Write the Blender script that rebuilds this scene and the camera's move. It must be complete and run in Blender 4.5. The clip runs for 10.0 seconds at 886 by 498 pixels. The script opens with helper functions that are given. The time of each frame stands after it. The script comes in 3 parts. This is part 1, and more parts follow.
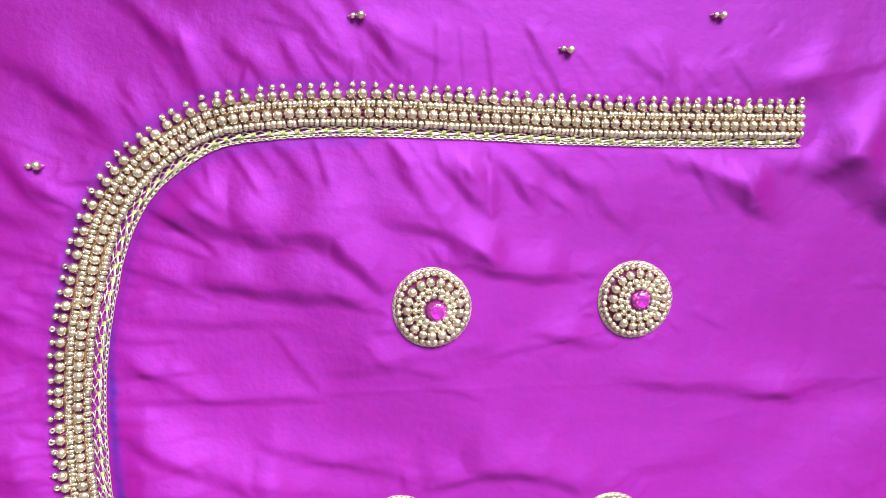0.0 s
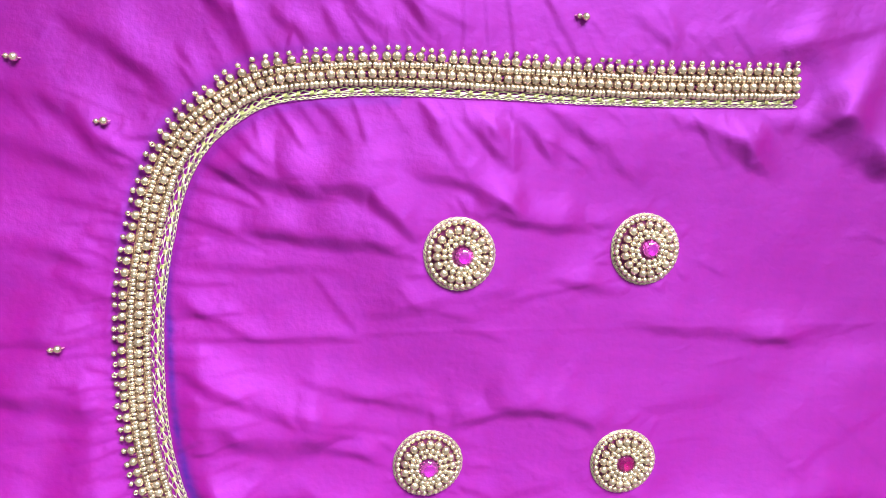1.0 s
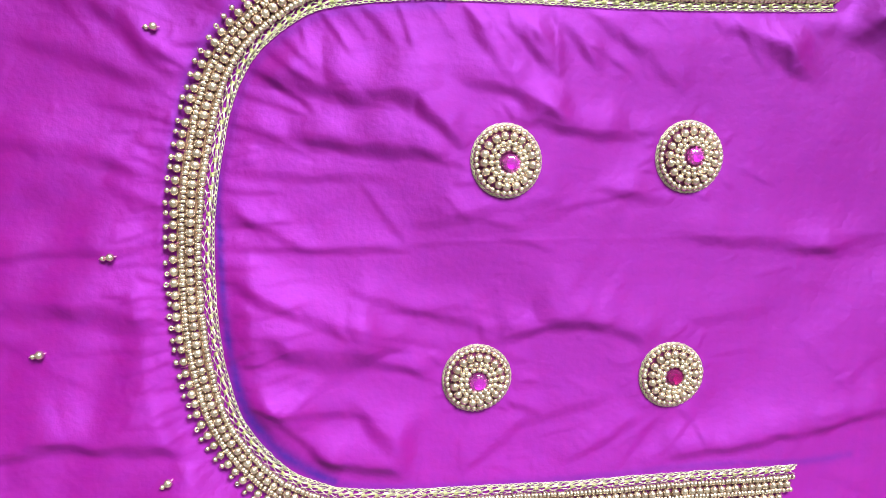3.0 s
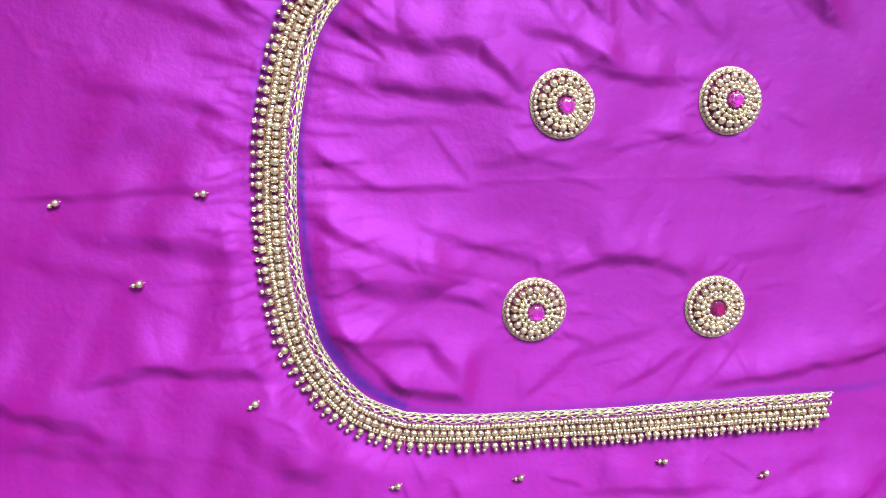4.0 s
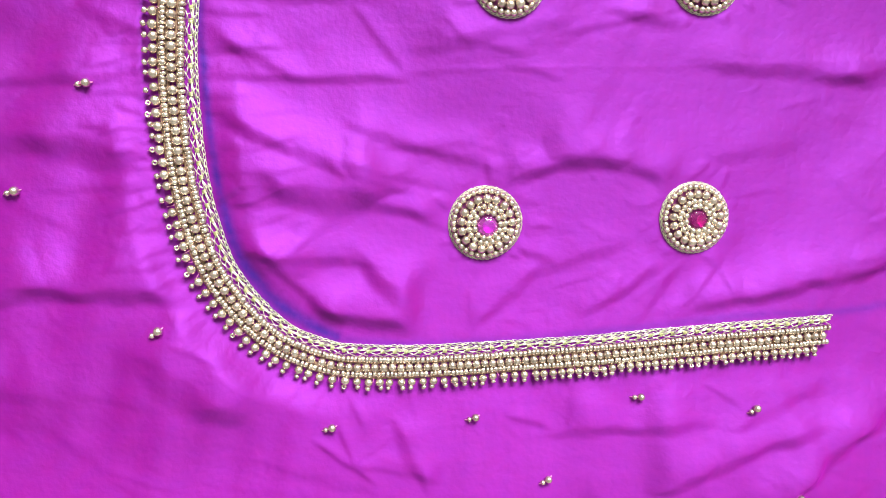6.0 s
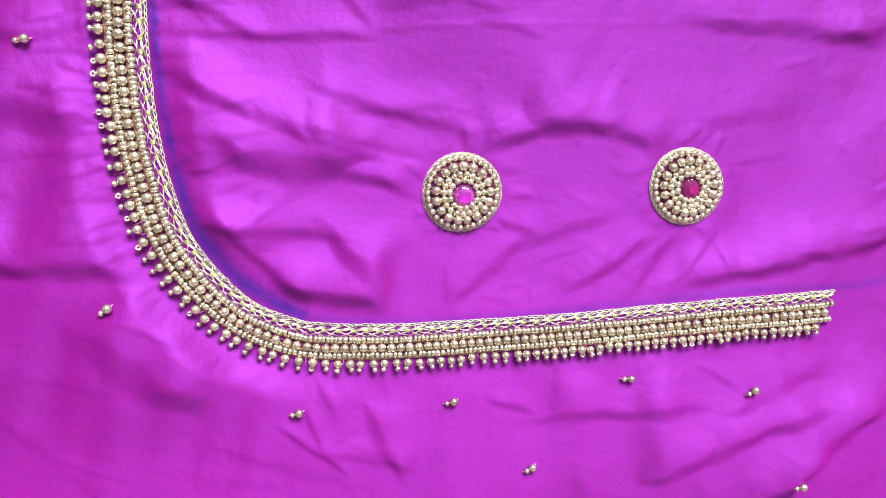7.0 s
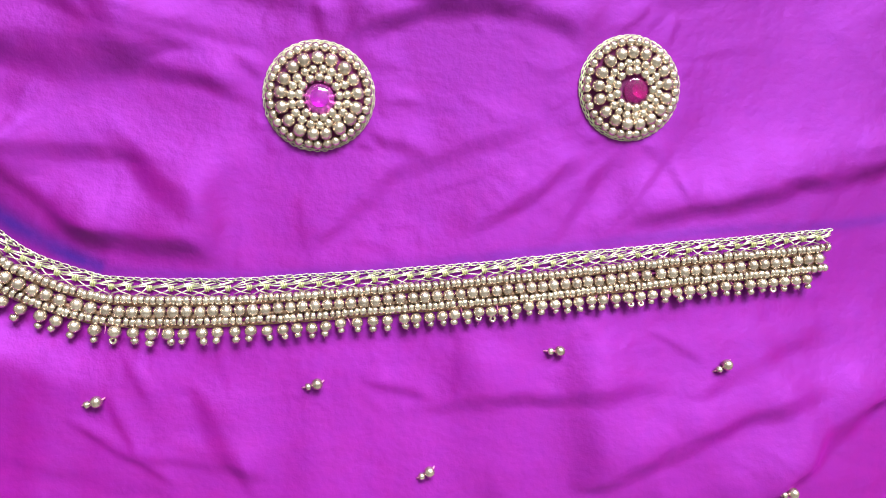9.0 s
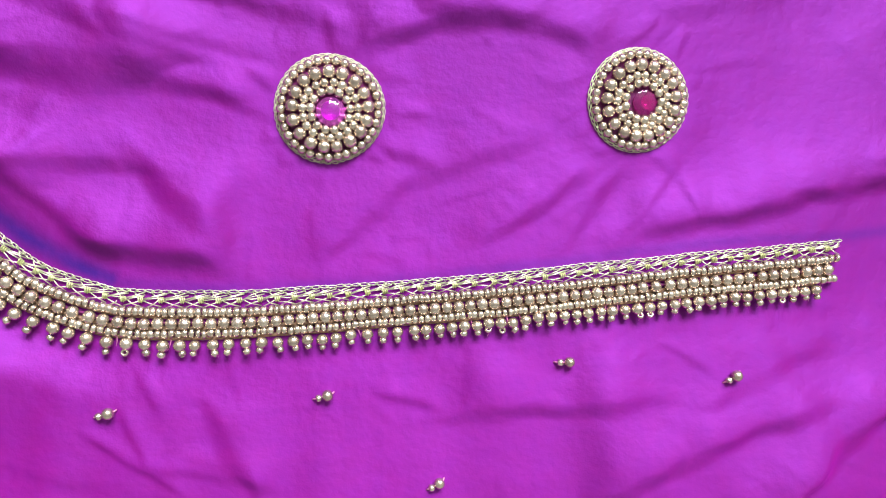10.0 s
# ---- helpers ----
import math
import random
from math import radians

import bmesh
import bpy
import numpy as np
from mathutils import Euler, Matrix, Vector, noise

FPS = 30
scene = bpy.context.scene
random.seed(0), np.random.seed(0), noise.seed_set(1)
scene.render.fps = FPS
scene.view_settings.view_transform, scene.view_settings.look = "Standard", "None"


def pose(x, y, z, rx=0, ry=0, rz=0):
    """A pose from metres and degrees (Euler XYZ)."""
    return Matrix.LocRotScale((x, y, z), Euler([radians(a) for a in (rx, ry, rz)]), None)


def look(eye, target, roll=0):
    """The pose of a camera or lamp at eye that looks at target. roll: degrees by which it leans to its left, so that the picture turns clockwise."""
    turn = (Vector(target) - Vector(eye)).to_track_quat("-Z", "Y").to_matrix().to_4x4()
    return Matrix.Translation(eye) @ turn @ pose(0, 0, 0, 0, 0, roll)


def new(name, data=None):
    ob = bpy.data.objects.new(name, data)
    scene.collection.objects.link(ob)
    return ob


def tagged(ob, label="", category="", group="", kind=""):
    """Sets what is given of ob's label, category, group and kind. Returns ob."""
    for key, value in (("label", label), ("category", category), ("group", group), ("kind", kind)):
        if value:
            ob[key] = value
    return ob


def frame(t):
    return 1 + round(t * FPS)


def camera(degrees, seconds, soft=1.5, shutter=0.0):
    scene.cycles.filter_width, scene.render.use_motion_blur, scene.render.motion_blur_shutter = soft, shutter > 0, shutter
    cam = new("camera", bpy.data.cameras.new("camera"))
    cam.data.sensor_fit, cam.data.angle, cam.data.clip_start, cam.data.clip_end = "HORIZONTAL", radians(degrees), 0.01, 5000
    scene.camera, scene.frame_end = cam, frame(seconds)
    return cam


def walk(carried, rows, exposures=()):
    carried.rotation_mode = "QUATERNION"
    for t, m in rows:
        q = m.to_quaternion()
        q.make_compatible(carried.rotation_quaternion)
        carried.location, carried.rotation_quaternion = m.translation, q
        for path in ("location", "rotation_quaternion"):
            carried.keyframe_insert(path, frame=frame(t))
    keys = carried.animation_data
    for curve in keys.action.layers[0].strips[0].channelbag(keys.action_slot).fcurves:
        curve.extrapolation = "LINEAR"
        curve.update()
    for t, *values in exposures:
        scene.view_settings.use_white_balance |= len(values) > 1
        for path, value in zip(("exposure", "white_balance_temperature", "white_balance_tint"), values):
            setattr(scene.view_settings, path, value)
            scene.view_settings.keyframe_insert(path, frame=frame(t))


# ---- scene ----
# ---- the camera and its path over the cloth ----
cam = camera(66.0, 10.0, soft=1.15)
PATH = [
    (0.0, pose(-0.0266, 0.1270, 0.2060, -9.05, -8.14, 5.09)),
    (0.5, pose(-0.0340, 0.1184, 0.2208, -8.90, -8.11, 5.01)),
    (1.0, pose(-0.0369, 0.1125, 0.2264, -8.92, -8.07, 4.90)),
    (1.5, pose(-0.0405, 0.1095, 0.2327, -9.02, -8.10, 4.35)),
    (2.0, pose(-0.0442, 0.1002, 0.2379, -8.64, -8.18, 3.83)),
    (3.3, pose(-0.0570, 0.0719, 0.2277, -7.81, -7.96, 3.28)),
    (3.5, pose(-0.0640, 0.0687, 0.2337, -8.00, -7.73, 3.05)),
    (4.0, pose(-0.0727, 0.0552, 0.2475, -7.60, -7.75, 2.74)),
    (4.5, pose(-0.0707, 0.0452, 0.2518, -8.04, -7.57, 2.77)),
    (5.0, pose(-0.0623, 0.0394, 0.2377, -8.02, -7.44, 2.63)),
    (5.5, pose(-0.0525, 0.0277, 0.2264, -7.67, -7.75, 1.94)),
    (6.0, pose(-0.0452, 0.0215, 0.2205, -7.74, -7.66, 1.46)),
    (7.5, pose(-0.0324, 0.0083, 0.2042, -7.76, -7.61, 1.00)),
    (8.0, pose(-0.0274, 0.0070, 0.1999, -7.52, -7.54, 0.93)),
    (8.5, pose(0.0035, -0.0031, 0.1767, -7.49, -7.29, 0.73)),
    (9.0, pose(0.0065, -0.0130, 0.1576, -7.77, -7.75, 0.34)),
    (9.5, pose(0.0061, -0.0140, 0.1567, -7.21, -7.60, 0.19)),
    (10.0, pose(0.0047, -0.0120, 0.1578, -7.11, -7.55, 0.22)),
]
EXPOSURES = [(0.0, -0.1, 6250, 10), (2.0, 0.04, 6600, 10), (3.5, -0.22, 6200, 10), (4.5, 0.0, 6250, 10), (6.0, -0.02, 6100, 10), (7.5, -0.1, 6150, 10), (8.5, -0.06, 6150, 10), (9.2, -0.27, 6050, 10), (10.0, -0.36, 6000, 10)]
walk(cam, PATH, EXPOSURES)

# ---- daylight: sky outside, one window in the unseen room ----
world = bpy.data.worlds.new("daylight")
scene.world = world
world.use_nodes = True
sky = world.node_tree.nodes.new("ShaderNodeTexSky")
sky.sky_type, sky.sun_disc = "NISHITA", False
sky.sun_elevation, sky.sun_rotation = radians(40), radians(200)
world.node_tree.links.new(sky.outputs[0], world.node_tree.nodes["Background"].inputs[0])
world.node_tree.nodes["Background"].inputs[1].default_value = 0.1
WIN_X, WIN_Z, WIN_W, WIN_H, WALL_Y = 1.0, 2.66, 3.1, 1.8, 3.0
lamp = bpy.data.lights.new("window_daylight", "AREA")
lamp.shape, lamp.size, lamp.size_y, lamp.energy, lamp.color = "RECTANGLE", WIN_W, WIN_H, 825.0, (1.0, 0.97, 0.93)
new("window_daylight", lamp).matrix_world = look((WIN_X, WALL_Y + 0.05, WIN_Z), (WIN_X, 0.0, WIN_Z))


# ---- materials ----
class Nodes:
    """A node material with its Principled shader and small shortcuts."""

    def __init__(self, name):
        self.mat = bpy.data.materials.new(name)
        self.mat.use_nodes = True
        self.tree = self.mat.node_tree
        self.bsdf = self.tree.nodes["Principled BSDF"]

    def put(self, **values):
        for key, value in values.items():
            self.bsdf.inputs[key.replace("_", " ")].default_value = value
        return self

    def node(self, kind, **inputs):
        n = self.tree.nodes.new("ShaderNode" + kind)
        for key, value in inputs.items():
            n.inputs[key.replace("_", " ")].default_value = value
        return n

    def link(self, a, b):
        self.tree.links.new(a, b)

    def coords(self, stretch=(1, 1, 1)):
        tc, mp = self.node("TexCoord"), self.node("Mapping")
        mp.inputs["Scale"].default_value = stretch
        self.link(tc.outputs["Object"], mp.inputs["Vector"])
        return mp.outputs["Vector"]

    def noise(self, scale, detail=3.0, stretch=(1, 1, 1), rough=0.5):
        n = self.node("TexNoise", Scale=scale, Detail=detail, Roughness=rough)
        self.link(self.coords(stretch), n.inputs["Vector"])
        return n.outputs["Fac"]

    def ramp(self, fac, stops):
        r = self.node("ValToRGB")
        els = r.color_ramp.elements
        els[0].position, els[0].color = stops[0][0], (*stops[0][1], 1)
        els[1].position, els[1].color = stops[-1][0], (*stops[-1][1], 1)
        for p, c in stops[1:-1]:
            els.new(p).color = (*c, 1)
        self.link(fac, r.inputs["Fac"])
        return r.outputs["Color"]

    def mix(self, fac, a, b, mode="MIX"):
        m = self.node("Mix")
        m.data_type, m.blend_type = "RGBA", mode
        for sock, v in ((m.inputs[0], fac), (m.inputs[6], a), (m.inputs[7], b)):
            if isinstance(v, (int, float)):
                sock.default_value = v
            elif isinstance(v, tuple):
                sock.default_value = (*v, 1)
            else:
                self.link(v, sock)
        return m.outputs[2]

    def bump(self, height, strength, distance, before=None):
        b = self.node("Bump", Strength=strength, Distance=distance)
        self.link(height, b.inputs["Height"])
        if before:
            self.link(before, b.inputs["Normal"])
        return b.outputs["Normal"]

    def colour(self, out):
        self.link(out, self.bsdf.inputs["Base Color"])

    def normal(self, out):
        self.link(out, self.bsdf.inputs["Normal"])


def silk_material():
    """Shot silk: a red-magenta body thread under the violet gloss of the crossing thread."""
    m = Nodes("magenta_silk").put(Roughness=0.6, Specular_IOR_Level=0.06, Diffuse_Roughness=1.0)
    soft = m.ramp(m.noise(9, 4), [(0.3, (0.217, 0.0020, 0.186)), (0.7, (0.252, 0.0034, 0.225))])
    weft = m.ramp(m.noise(300, 3, (0.05, 1, 1)), [(0.3, (0.92, 0.9, 0.92)), (0.7, (1.0, 1.0, 1.0))])
    warp = m.ramp(m.noise(320, 3, (1, 0.05, 1)), [(0.3, (0.93, 0.9, 0.93)), (0.7, (1.0, 1.0, 1.0))])
    base = m.mix(1.0, m.mix(1.0, soft, weft, "MULTIPLY"), warp, "MULTIPLY")
    fleck = m.ramp(m.noise(190, 7, rough=0.7), [(0.3, (1.0, 0.8, 0.84)), (0.7, (0.9, 1.0, 1.0))])
    base = m.mix(1.0, base, fleck, "MULTIPLY")
    ink = m.node("Attribute")
    ink.attribute_name = "ink"
    blot = m.ramp(m.noise(160, 4), [(0.25, (0.45,) * 3), (0.6, (1.0,) * 3)])
    amount = m.mix(1.0, ink.outputs["Color"], blot, "MULTIPLY")
    m.colour(m.mix(amount, base, (0.014, 0.012, 0.22)))
    gloss = m.node("BsdfAnisotropic", Roughness=0.62, Anisotropy=0.32)
    weave = m.node("Tangent")
    weave.direction_type, weave.uv_map = "UV_MAP", "weave"
    m.link(weave.outputs[0], gloss.inputs["Tangent"])
    m.link(m.mix(amount, (0.385, 0.079, 0.645), (0.08, 0.05, 0.40)), gloss.inputs["Color"])
    both = m.node("MixShader", Fac=0.24)
    m.link(m.bsdf.outputs[0], both.inputs[1])
    m.link(gloss.outputs[0], both.inputs[2])
    m.link(both.outputs[0], m.tree.nodes["Material Output"].inputs["Surface"])
    n = m.bump(m.noise(2600, 2), 0.45, 0.00008)
    n = m.bump(m.noise(420, 4), 0.4, 0.0004, n)
    n = m.bump(m.noise(130, 4, (0.6, 1, 1)), 0.2, 0.001, n)
    n = m.bump(m.noise(46, 5, (0.5, 1, 1), 0.6), 0.1, 0.002, n)
    m.normal(n)
    m.link(n, gloss.inputs["Normal"])
    return m.mat


def bead_material(name, light, dark, metal, rough):
    m = Nodes(name).put(Metallic=metal, Roughness=rough)
    info = m.node("ObjectInfo")
    tone = m.ramp(info.outputs["Random"], [(0.0, dark), (1.0, light)])
    wear = m.ramp(m.noise(1400, 4), [(0.35, (0.78, 0.74, 0.70)), (0.6, (1.0, 1.0, 1.0))])
    m.colour(m.mix(1.0, tone, wear, "MULTIPLY"))
    m.normal(m.bump(m.noise(2500, 2), 0.2, 0.0001))
    return m.mat


def thread_material(name, a, b, metal, rough):
    m = Nodes(name).put(Metallic=metal, Roughness=rough)
    m.colour(m.ramp(m.noise(900, 3), [(0.35, a), (0.65, b)]))
    m.normal(m.bump(m.noise(5000, 2), 0.5, 0.0001))
    return m.mat


def plain_material(name, a, b, rough, scale=6.0):
    m = Nodes(name).put(Roughness=rough)
    m.colour(m.ramp(m.noise(scale, 4), [(0.3, a), (0.7, b)]))
    m.normal(m.bump(m.noise(scale * 30, 3), 0.2, 0.002))
    return m.mat


SILK = silk_material()
PEARL = bead_material("antique_gold_pearl", (0.86, 0.73, 0.61), (0.62, 0.50, 0.415), 0.9, 0.25)
SEED = bead_material("antique_gold_seed", (0.88, 0.775, 0.65), (0.66, 0.55, 0.46), 0.9, 0.25)
ZARI = thread_material("gold_zari_thread", (0.62, 0.63, 0.38), (0.82, 0.83, 0.62), 0.75, 0.3)
KNOT = thread_material("yellow_gold_knot", (0.55, 0.57, 0.22), (0.74, 0.75, 0.42), 0.7, 0.32)
COTTON = thread_material("pink_sewing_thread", (0.55, 0.10, 0.38), (0.72, 0.28, 0.45), 0.0, 0.6)
TWINE = thread_material("brown_couching_thread", (0.22, 0.12, 0.08), (0.34, 0.21, 0.13), 0.2, 0.5)
# backing colour with the shade of the gaps between beads mixed in
PAD = plain_material("shade_maroon_backing", (0.10, 0.004, 0.07), (0.16, 0.008, 0.11), 0.85, 300)
FOIL = Nodes("violet_foil").put(Base_Color=(0.80, 0.06, 0.80, 1), Metallic=0.6, Roughness=0.35).mat
ROSE_FOIL = Nodes("rose_foil").put(Base_Color=(0.55, 0.005, 0.35, 1), Metallic=0.5, Roughness=0.5).mat
GEM = Nodes("pink_glass").put(Base_Color=(0.86, 0.13, 0.88, 1), Roughness=0.03, Transmission_Weight=0.92, IOR=1.45, Coat_Weight=0.6, Coat_Roughness=0.02).mat
ROSE_GEM = Nodes("rose_glass").put(Base_Color=(0.74, 0.03, 0.48, 1), Roughness=0.03, Transmission_Weight=0.9, IOR=1.4, Coat_Weight=0.4, Coat_Roughness=0.03).mat
# walls are unseen; their tone and green tint set the bounced light
PLASTER = plain_material("unseen_room_plaster", (0.19, 0.20, 0.18), (0.24, 0.25, 0.22), 0.9, 3)
WOOD = plain_material("brown_wood", (0.16, 0.09, 0.05), (0.26, 0.15, 0.08), 0.5, 8)
TILE = plain_material("grey_floor", (0.30, 0.28, 0.26), (0.38, 0.36, 0.33), 0.5, 4)
PAINT = plain_material("white_window_paint", (0.70, 0.70, 0.68), (0.78, 0.78, 0.76), 0.5, 5)


# ---- mesh helpers ----
def mesh_of(name, bm, material, smooth=True):
    me = bpy.data.meshes.new(name)
    bm.to_mesh(me)
    bm.free()
    me.materials.append(material)
    if smooth:
        me.polygons.foreach_set("use_smooth", [True] * len(me.polygons))
    return me


def part(name, data, parent, m=None, label=""):
    ob = new(name, data)
    ob.parent = parent
    if m is not None:
        ob.matrix_basis = m
    return tagged(ob, label) if label else ob


def box(bm, x0, x1, y0, y1, z0, z1):
    m = Matrix.LocRotScale(((x0 + x1) / 2, (y0 + y1) / 2, (z0 + z1) / 2), None, (x1 - x0, y1 - y0, z1 - z0))
    bmesh.ops.create_cube(bm, size=1.0, matrix=m)


def tube(bm, pts, r, sides=5, taper=1.0):
    """A thread along pts."""
    pts = [Vector(p) for p in pts]
    rings = []
    for i, p in enumerate(pts):
        way = (pts[min(i + 1, len(pts) - 1)] - pts[max(i - 1, 0)]).normalized()
        side = way.cross(Vector((0, 0, 1)))
        side = side.normalized() if side.length > 1e-4 else Vector((1, 0, 0))
        up = side.cross(way)
        rr = r * (1 + (taper - 1) * i / (len(pts) - 1))
        rings.append([bm.verts.new(p + rr * (math.cos(a) * side + math.sin(a) * up)) for a in [k * 2 * math.pi / sides for k in range(sides)]])
    for a, b in zip(rings, rings[1:]):
        for k in range(sides):
            bm.faces.new((a[k], a[(k + 1) % sides], b[(k + 1) % sides], b[k]))
    bm.faces.new(rings[0][::-1])
    bm.faces.new(rings[-1])


def pearl_mesh(name, seed, material):
    """A slightly uneven round bead of radius 1 with a dimple at each end of its hole."""
    bm = bmesh.new()
    bmesh.ops.create_icosphere(bm, subdivisions=3, radius=1.0)
    for v in bm.verts:
        n = noise.noise(v.co * 1.3 + Vector((seed * 7.1, 0, 0)))
        dimple = 0.18 * max(0.0, (abs(v.co.x) - 0.93) / 0.07)
        v.co *= 1 + 0.035 * n
        v.co.x *= 1 - dimple
    return mesh_of(name, bm, material)


def seed_mesh(name, length, seed):
    """A small rounded glass seed: a ring of radius 1 about x with an open hole."""
    bm, around, prof = bmesh.new(), 12, 10
    rings = []
    for k in range(prof):
        a = 2 * math.pi * k / prof
        x, r = length * 0.5 * math.copysign(abs(math.sin(a)) ** 0.88, math.sin(a)), 0.64 + 0.36 * math.cos(a)
        ring = []
        for j in range(around):
            b = 2 * math.pi * j / around
            rr = r * (1 + 0.05 * noise.noise(Vector((math.cos(b), math.sin(b), seed * 3.3))))
            ring.append(bm.verts.new((x * (1 + 0.08 * math.cos(b + seed)), rr * math.cos(b), rr * math.sin(b))))
        rings.append(ring)
    for k in range(prof):
        a, b = rings[k], rings[(k + 1) % prof]
        for j in range(around):
            bm.faces.new((a[j], a[(j + 1) % around], b[(j + 1) % around], b[j]))
    bmesh.ops.recalc_face_normals(bm, faces=bm.faces)
    return mesh_of(name, bm, SEED)


PEARLS = [pearl_mesh("pearl", k, PEARL) for k in range(3)]
SMALL = [pearl_mesh("small_bead", k + 5, SEED) for k in range(3)]
SEEDS = [seed_mesh("seed_bead", 1.55 + 0.12 * k, k) for k in range(3)]

# ---- the line of the border, in millimetres, from one free end round to the other ----
LINE = [(118.7, 144.6), (94.5, 142.4), (54, 139.3), (15, 137.5), (-22.4, 135.5), (-48.9, 132.1), (-64.5, 128.1), (-77.4, 119.2), (-84.9, 111.4),
        (-90.5, 101.8), (-94.1, 90.4), (-96.1, 78.7), (-98, 62.6), (-98.4, 47), (-97.7, 31), (-95.8, 14), (-92.8, 0), (-88, -14.5),
        (-79.4, -27.8), (-68.9, -38.8), (-57.3, -44.8), (-42.6, -48.1), (-7, -48.2), (39.9, -45.0), (87, -40.8), (127, -37.6)]


def smooth_line(ctrl, step=0.5):
    """Points every step along a smooth curve through ctrl, with their arc lengths."""
    c = [np.array(p, float) for p in ctrl]
    c = [2 * c[0] - c[1]] + c + [2 * c[-1] - c[-2]]
    out = []
    for i in range(1, len(c) - 2):
        t = np.linspace(0, 1, 60, endpoint=False)[:, None]
        a, b, d, e = c[i - 1], c[i], c[i + 1], c[i + 2]
        out.append(0.5 * (2 * b + (d - a) * t + (2 * a - 5 * b + 4 * d - e) * t ** 2 + (3 * b - a - 3 * d + e) * t ** 3))
    p = np.vstack(out + [c[-2][None]])
    for _ in range(60):
        p[1:-1] = 0.25 * p[:-2] + 0.5 * p[1:-1] + 0.25 * p[2:]
    s = np.concatenate([[0], np.cumsum(np.linalg.norm(np.diff(p, axis=0), axis=1))])
    q = np.arange(0, s[-1], step)
    return np.stack([np.interp(q, s, p[:, 0]), np.interp(q, s, p[:, 1])], 1), q


LINE_P, LINE_S = smooth_line(LINE)
LENGTH = float(LINE_S[-1])
LINE_T = np.gradient(LINE_P, axis=0)
LINE_T /= np.linalg.norm(LINE_T, axis=1, keepdims=True)


def along(s, d):
    """The place (mm) at arc length s, d to the inner side, and the angle of the line there."""
    x, y = np.interp(s, LINE_S, LINE_P[:, 0]), np.interp(s, LINE_S, LINE_P[:, 1])
    tx, ty = np.interp(s, LINE_S, LINE_T[:, 0]), np.interp(s, LINE_S, LINE_T[:, 1])
    n = math.hypot(tx, ty)
    return x - ty / n * d, y + tx / n * d, math.atan2(ty, tx)


MEDALLIONS = [(3.6, 78.4, 12.2), (71.2, 83.8, 12.6), (-0.2, 0.5, 12.3), (73.1, 3.4, 12.3)]

# how high the cloth lies where it bulges and sags, as x, y, height (mm)
SAG = [(-20, 141, 0.6), (54, 140, 0.4), (118, 140, 0.2), (38, 160, -0.8), (-111, 112, -2.6), (-91, 104, -0.4), (-137, 129, -2.2), (-105, 46, 1.8), (-98, 12, 2.6),
       (-123, 41, -0.1), (-171, 35, -1.8), (-144, 9, 2.4), (-104, -34, 1.4), (-51, -68, -1.3), (-38, -50, -3.2), (-3, -67, -3.6), (56, -60, -1.4), (98, -64, 0.4),
       (24, -90, -5.0), (112, -94, 1.5), (124, -38, 1.4), (3.6, 78, 1.8), (71, 84, -2.4), (0, 1, -4.2), (73, 4, -2.2), (40, 40, -2.0), (-50, 40, -1.0)]


def lie(x, y):
    """The height (mm) at which the cloth lies at x, y, without its wrinkles."""
    top, low = 0.0, 0.0
    for a, b, h in SAG:
        w = np.exp(-0.5 * ((x - a) ** 2 + (y - b) ** 2) / 400.0) + 1e-9
        top, low = top + w * h, low + w
    return top / low

# ---- the cloth's relief: long soft folds and the puckers that the stitching pulls ----
STEP, X0, X1, Y0, Y1 = 0.7, -265.0, 245.0, -195.0, 255.0
GX, GY = np.arange(X0, X1 + STEP, STEP), np.arange(Y0, Y1 + STEP, STEP)
MX, MY = np.meshgrid(GX, GY)
relief = np.zeros_like(MX)
puckers = np.zeros_like(MX)
SUN_SIDE = np.array((0.3, 0.95))
FOLD_RISE = 1.18

# folds of the drape: the line of the flank that falls away from the window, x, y to x, y, half its width and how marked it is
FOLDS_CROWN = [
    (-82, 100, -52, 96, 2.6, 1), (-52, 97, -29, 95, 2.7, 1), (-29, 95, -5, 78, 1.9, 1.2), (-88, 82, -63, 80, 1.9, 0.5), (-63, 85, -52, 82, 0.8, 0.8),
    (-53, 80, -27, 78, 2.3, 0.9), (-27, 78, -7, 75, 1.2, 0.6), (-87, 68, -51, 69, 1.5, 0.5), (-73, 112, -60, 104, 1.9, 0.4), (-17, 129, -3, 112, 1.5, 0.6),
    (-0, 129, 11, 119, 1.5, 0.8), (2, 122, 13, 113, 1.8, 0.9), (18, 127, 27, 117, 1.6, 0.9), (34, 128, 46, 120, 1.8, 0.6), (46, 120, 57, 112, 1.8, 0.5)]
FOLDS_SHOULDER = [
    (73, 134, 100, 120, 2.6, 1), (104, 136, 119, 132, 1.7, 0.6), (118, 135, 160, 119, 4.6, 1.15), (-7, 103, 6, 100, 1.8, 0.7), (4, 101, 17, 95, 1.8, 0.9),
    (14, 90, 38, 89, 1.8, 1), (38, 89, 65, 91, 1.2, 0.6), (47, 69, 63, 68, 1.7, 0.7), (30, 64, 47, 68, 0.8, 0.4), (-14, 57, 13, 64, 2.0, 0.5),
    (86, 54, 128, 52, 2.0, 0.6), (123, 52, 144, 56, 1.8, 0.5), (61, 159, 67, 155, 1.4, 0.5), (33, 117, 41, 113, 0.6, 0.7)]
